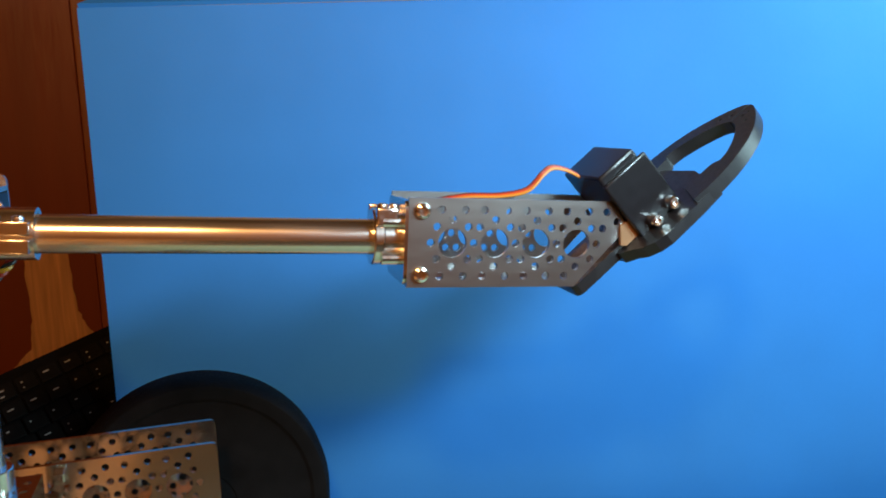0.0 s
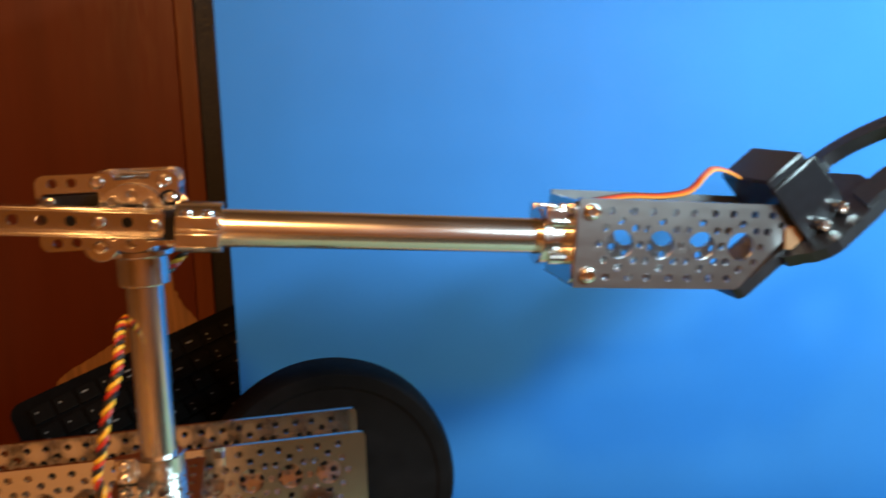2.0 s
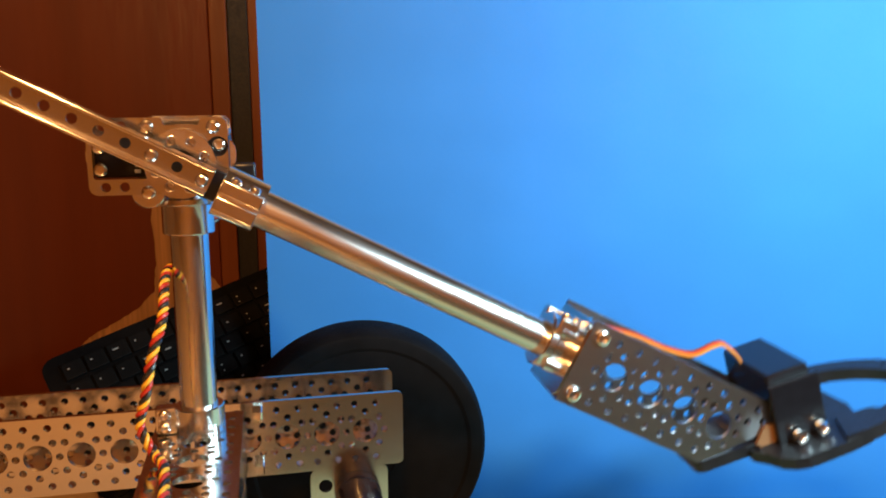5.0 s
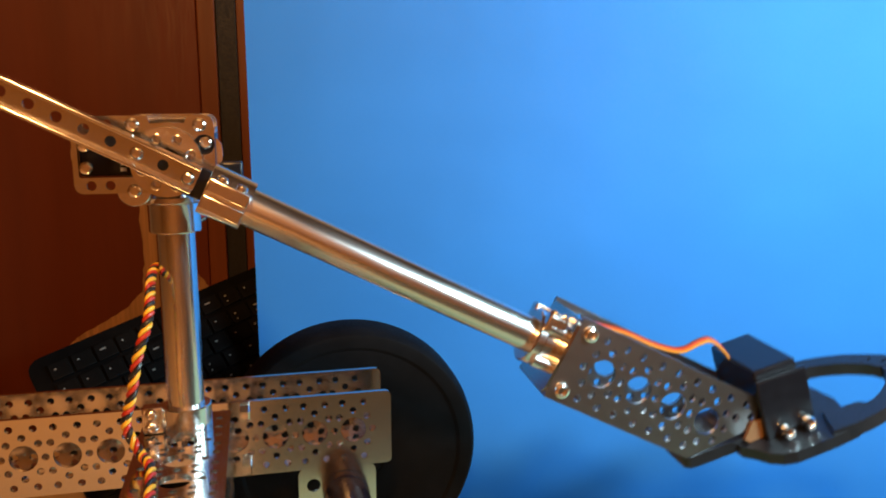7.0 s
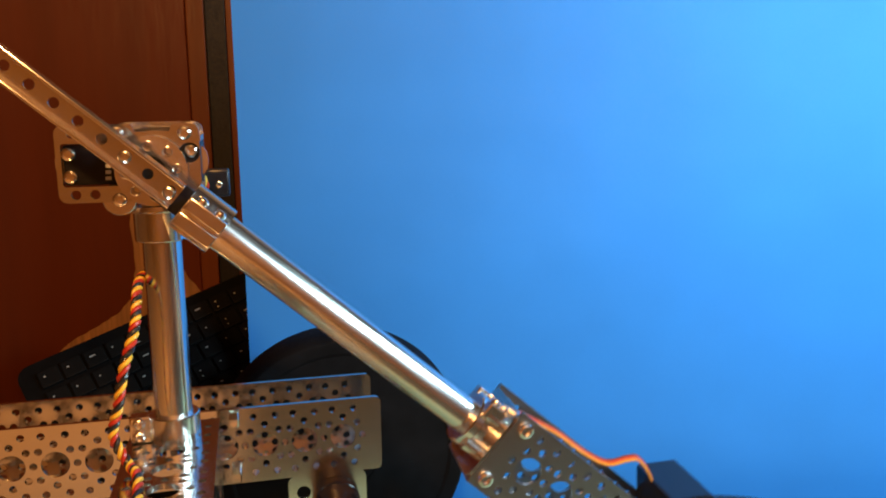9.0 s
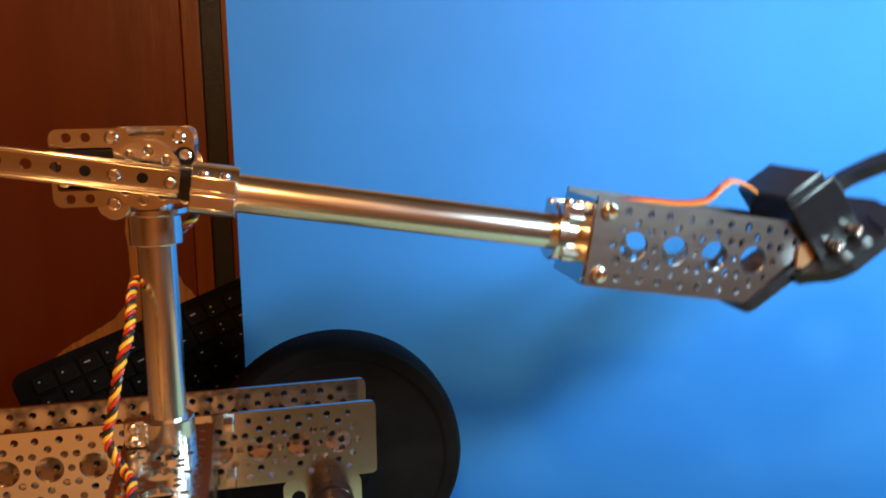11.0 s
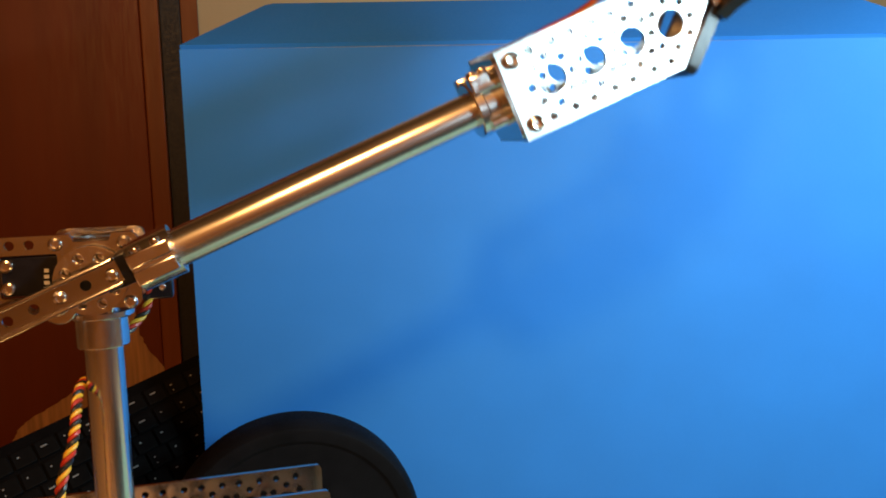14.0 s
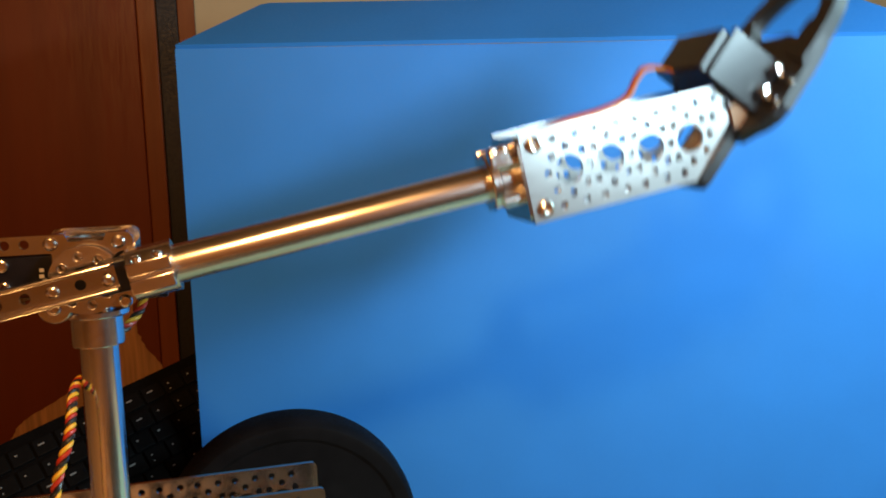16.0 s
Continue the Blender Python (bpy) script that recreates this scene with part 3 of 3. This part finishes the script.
def build_arm():
    # counter beam that carries the pivot hole
    bm = bmesh.new()
    holes = [circle(-0.0102 * k, 0, 0.0021, 12) for k in range(0, 14) if k != 1] + [circle(0.0102, 0, 0.0021, 12), circle(-0.0102, 0, 0.0021, 12)]
    sheet(bm, [(-0.145, -0.0053), (0.0135, -0.0053), (0.0135, 0.0056), (-0.145, 0.0056)], holes, 0.0016, at(0, 0.0016, 0) @ ZY)
    box(bm, -0.145, 0.0135, -0.0052, 0.0001, 0.0043, 0.0056, 0.0004)
    box(bm, -0.145, 0.0135, -0.0052, 0.0001, -0.0053, -0.0040, 0.0004)
    beam = part("counter_beam", bm, M_ALU, arm, "perforated aluminium U beam")
    screw(beam, at(0.0102, -0.0001, -0.0008) @ ZY, 0.0025, 0.0018)
    screw(beam, at(-0.0102, -0.0001, 0.0) @ ZY, 0.0025, 0.0018)
    bm = bmesh.new()
    sheet(bm, circle(0, 0, 0.0136, 44), [circle(0, 0, 0.0056, 28)] + [circle(0.00978 * math.cos(k * math.pi / 4), 0.00978 * math.sin(k * math.pi / 4), 0.0015, 12) for k in range(8)],
          0.0038, at(0, 0.0134, 0) @ ZY)
    hub = part("shoulder_hub", bm, M_MACH, arm, "round machined servo hub with a ring of holes")
    for k in range(8):
        bm = bmesh.new()
        lathe(bm, [(0.00155, -0.0005), (0.0016, 0.0002), (0.0018, 0.0003), (0.0021, 0.0002), (0.0021, -0.0005)], at(0.00978 * math.cos(k * math.pi / 4), 0.0095, 0.00978 * math.sin(k * math.pi / 4)) @ ZY, 14)
        part("hole_rim", bm, M_STEEL, hub)
    # tube clamp beside the beam
    bm = bmesh.new()
    lathe(bm, [(0.0081, 0), (0.0104, 0), (0.0104, 0.0175), (0.0081, 0.0175), (0.0081, 0)], at(0.0175, CC, CB) @ ZX, 36)
    box(bm, 0.0178, 0.0345, CC - 0.0148, CC - 0.0060, CB + 0.0008, CB + 0.0062, 0.0006)
    box(bm, 0.0178, 0.0345, CC - 0.0148, CC - 0.0060, CB - 0.0062, CB - 0.0006, 0.0006)
    cl = part("elbow_clamp", bm, M_MACH, arm, "split aluminium tube clamp")
    for a in (0.0220, 0.0300):
        screw(cl, at(a, CC - 0.0105, CB + 0.0062), 0.0024, 0.0026)
    bm = bmesh.new()
    box(bm, 0.0060, 0.0177, 0.0012, 0.0150, CB - 0.0045, CB + 0.0080, 0.0006)
    part("coupling_block", bm, M_PLASTIC, arm, "black coupling block")
    bm = bmesh.new()
    lathe(bm, [(0.0066, 0), (0.0078, 0), (0.0078, 0.147), (0.0066, 0.147), (0.0066, 0)], at(0.0235, CC, CB) @ ZX, 40)
    part("arm_tube", bm, M_TUBE, arm, "satin aluminium arm tube")
    # wrist hub between tube and channel
    bm = bmesh.new()
    lathe(bm, [(0.0079, 0), (0.0118, 0), (0.0124, 0.0006), (0.0124, 0.0040), (0.0118, 0.0046), (0.0105, 0.0048), (0.0105, 0.0118), (0.0079, 0.0118), (0.0079, 0)], at(0.1672, CC, CB) @ ZX, 36)
    box(bm, 0.1678, 0.1770, CC - 0.0125, CC - 0.0070, CB + 0.0060, CB + 0.0135, 0.0008)
    box(bm, 0.1678, 0.1770, CC + 0.0070, CC + 0.0125, CB + 0.0060, CB + 0.0135, 0.0008)
    wr = part("wrist_clamp", bm, M_MACH, arm, "clamping hub at the wrist")
    for a in (0.1702, 0.1750):
        screw(wr, at(a, CC - 0.0098, CB + 0.0135), 0.0023, 0.0024)
    for sy in (-1, 1):
        for sz in (-1, 1):
            bm = bmesh.new()
            lathe(bm, [(0, 0), (0.0030, 0), (0.0030, 0.0090), (0, 0.0090)], at(0.1705, CC + sy * 0.0098, CB + sz * 0.0078) @ ZX, 16)
            part("standoff", bm, M_MACH, arm, "round bright standoff")
    bm = bmesh.new()
    X2 = Matrix(((0, 0, 1, 0), (1, 0, 0, 0), (0, 1, 0, 0), (0, 0, 0, 1)))
    sheet(bm, rounded(CC - 0.0160, CC + 0.0190, CB - 0.0185, CB + 0.0172, 0.004), [circle(CC, CB, 0.0064, 20)], 0.0023, at(0.1790, 0, 0) @ X2)
    part("end_plate", bm, M_ALU, arm, "flat square end plate")
    # perforated gripper channel, open on top, ends cut at a slant
    C0, T = -0.0063, 0.0020
    poly = [(0.1805, -0.0222), (0.2568, -0.0222), (0.2812, 0.0045), (0.2748, 0.0161), (0.1805, 0.0161)]

    def inside(x, y, r, seg):
        ok = y + r < 0.0150 and y - r > -0.0212 and x - r > 0.1815
        lim = 0.2568 + (y + 0.0222) * 0.914
        lim2 = 0.2812 - max(0, y - 0.0045) * 0.55
        return ok and x + r < min(lim, lim2) - 0.0012

    pat = hub_holes(0.1999, 5, -0.0030, inside)
    pat = [h for h in pat if not (min(abs(x - 0.1863) for x, y in h) < 0.0034 and min(abs(abs(y + 0.003) - 0.0136) for x, y in h) < 0.003)]
    bm = bmesh.new()
    for c in (C0 + T, C0 + 0.0381):
        sheet(bm, poly, pat, T, at(0, c, 0) @ ZY)
    Xw = Matrix(((1, 0, 0, 0), (0, 1, 0, C0 + 0.01905), (0, 0, 1, -0.0222), (0, 0, 0, 1)))
    sheet(bm, [(0.1805, -0.01705), (0.2568, -0.01705), (0.2568, 0.01705), (0.1805, 0.01705)],
          [[(x, y + 0.003) for x, y in h] for h in pat if max(abs(y + 0.003) for x, y in h) < 0.0145 and max(x for x, y in h) < 0.2555], T, Xw)
    part("gripper_channel", bm, M_CHAN, arm, "perforated aluminium channel with slanted ends")
    for b in (-0.0166, 0.0106):
        screw(arm, at(0.1863, C0, b) @ ZY, 0.0035, 0.0028)
    # ---- gripper: plane that holds the depth axis and rises at 43 degrees
    g1, g3 = Vector((0.731, 0, 0.682)), Vector((-0.682, 0, 0.731))
    G = Matrix(((g1.x, 0, g3.x, 0.3063), (0, 1, 0, CC), (g1.z, 0, g3.z, 0.0124), (0, 0, 0, 1)))   # local x: along fingers, y: depth, z: out of its face

    bm = bmesh.new()
    plate = [(-0.0345, -0.0180), (-0.0345, 0.0180), (-0.020, 0.026), (0.002, 0.0345), (0.014, 0.0335), (0.019, 0.018), (0.021, -0.008), (0.014, -0.0345), (0.002, -0.0360), (-0.018, -0.0365), (-0.0235, -0.0345), (-0.0280, -0.0300), (-0.0305, -0.0240)]
    sheet(bm, plate, [circle(0.008, y, 0.0014, 10) for y in (-0.026, 0.026)], 0.0055, G)
    part("gripper_base", bm, M_ABS, arm, "black gripper base plate")
    bm = bmesh.new()
    sheet(bm, rounded(-0.0635, -0.030, -0.0155, 0.0185, 0.004), [], 0.0055, G @ at(0.003, 0, 0.0020))
    box(bm, -0.0360, -0.0285, -0.0155, 0.0185, 0.0004, 0.0080, 0.002, G)
    part("gripper_mount", bm, M_ABS, arm, "black mounting foot under the channel")
    # bracket face, coloured as the warm reflection on the mount
    bm = bmesh.new()
    sheet(bm, [(-0.0315, 0.0078), (-0.0295, 0.0058), (-0.0190, 0.0058), (-0.0175, 0.0080), (-0.0205, 0.0135), (-0.0260, 0.0150)], [], 0.002, G @ Matrix(((1, 0, 0, 0), (0, 0, -1, -0.0158), (0, 1, 0, 0), (0, 0, 0, 1))))
    part("mount_bracket", bm, M_TAN, arm, "small bracket beside the mount, tan from a painted warm reflection")
    for sy in (-1, 1):
        outer = [(0.002, 0.0348), (0.016, 0.0350), (0.032, 0.0318), (0.047, 0.0245), (0.058, 0.0145), (0.0645, 0.0055), (0.0660, 0.0006)]
        inner = [(0.0530, 0.0004), (0.0505, 0.0070), (0.0430, 0.0150), (0.034, 0.0212), (0.027, 0.0232), (0.0245, 0.0205), (0.016, 0.0195), (0.008, 0.0180)]
        lo = [(x, sy * y) for x, y in spline2(outer) + spline2(inner)]
        bm = bmesh.new()
        sheet(bm, lo, [circle(0.0575, sy * 0.0045, 0.0013, 10), circle(0.0545, sy * 0.0105, 0.0011, 10), circle(0.0605, sy * 0.0055, 0.0008, 8)], 0.0065, G @ at(0, 0, 0.0012))
        part("finger", bm, M_ABS, arm, "curved black gripper finger")
    bm = bmesh.new()
    box(bm, -0.0215, -0.0005, -0.0185, 0.0205, 0.0075, 0.0385, 0.0012, G)
    sv = part("gripper_servo", bm, M_GLOSS, arm, "black gripper servo")
    bm = bmesh.new()
    box(bm, -0.0225, 0.0020, -0.0215, -0.0188, 0.0040, 0.0345, 0.0008, G)
    part("servo_bracket", bm, M_GLOSS, sv, "glossy black servo bracket")
    for sx, g in ((-0.0140, 0.0085), (-0.0030, 0.0090)):
        bm = bmesh.new()
        lathe(bm, [(0, 0.0035), (0.0012, 0.0035), (0.0013, 0.005), (0.0024, 0.0048), (0.0030, 0.003), (0.0030, 0), (0.0018, 0), (0.0018, -0.006), (0, -0.006)], G @ at(sx, -0.0225, g) @ ZY, 14)
        part("gripper_screw", bm, M_STEEL, arm, "bright screw")
    # servo lead
    lead = [(0.1912, 0.0235, 0.0115), (0.2030, 0.0230, 0.0140), (0.2143, 0.0215, 0.0160), (0.2282, 0.0180, 0.0168), (0.2399, 0.0150, 0.0198), (0.2471, 0.0150, 0.0273), (0.2520, 0.0160, 0.0302), (0.2595, 0.0160, 0.0292), (0.2690, 0.0160, 0.0250)]
    base = spline(lead, 14)
    for j, (mm, nm) in enumerate(((M_BRN, "brown wire"), (M_RED, "red wire"), (M_ORG, "orange wire"), (M_AMB, "amber wire"))):
        bm = bmesh.new()
        tube_along(bm, [p + Vector((0, -0.0011 * j, -0.0004 * j)) for p in base], 0.00062, 7)
        part("lead_wire", bm, mm, arm, nm)


def spline2(pts):
    return [(p.x, p.y) for p in spline([(x, y, 0) for x, y in pts], 4)]


build_arm()

ANGLES = [(0, -4.7), (2.0, -4.7), (3.5, -4.67), (4.0, -4.72), (4.5, -12.95), (4.7, -18.4), (5.2, -33), (5.7, -42), (6.2, -41.5), (6.5, -37.5), (6.8, -31.3), (7.0, -26.95),
          (7.5, -15.65), (7.75, -11.6), (8.0, -11.19), (8.5, -27.2), (9.0, -41.0), (9.2, -45.4), (9.7, -51), (10.2, -44), (10.7, -22), (11.0, -9), (11.3, -2.0), (11.5, 2.77),
          (12.0, 8.88), (12.5, 15.0), (13.5, 15.0), (14.0, 22.8), (14.5, 32.84), (15.0, 33.33), (15.5, 31.08), (16.0, 11.58)]


def motions():
    walk(arm, [(t, arm_pose(a)) for t, a in ANGLES])


motions()
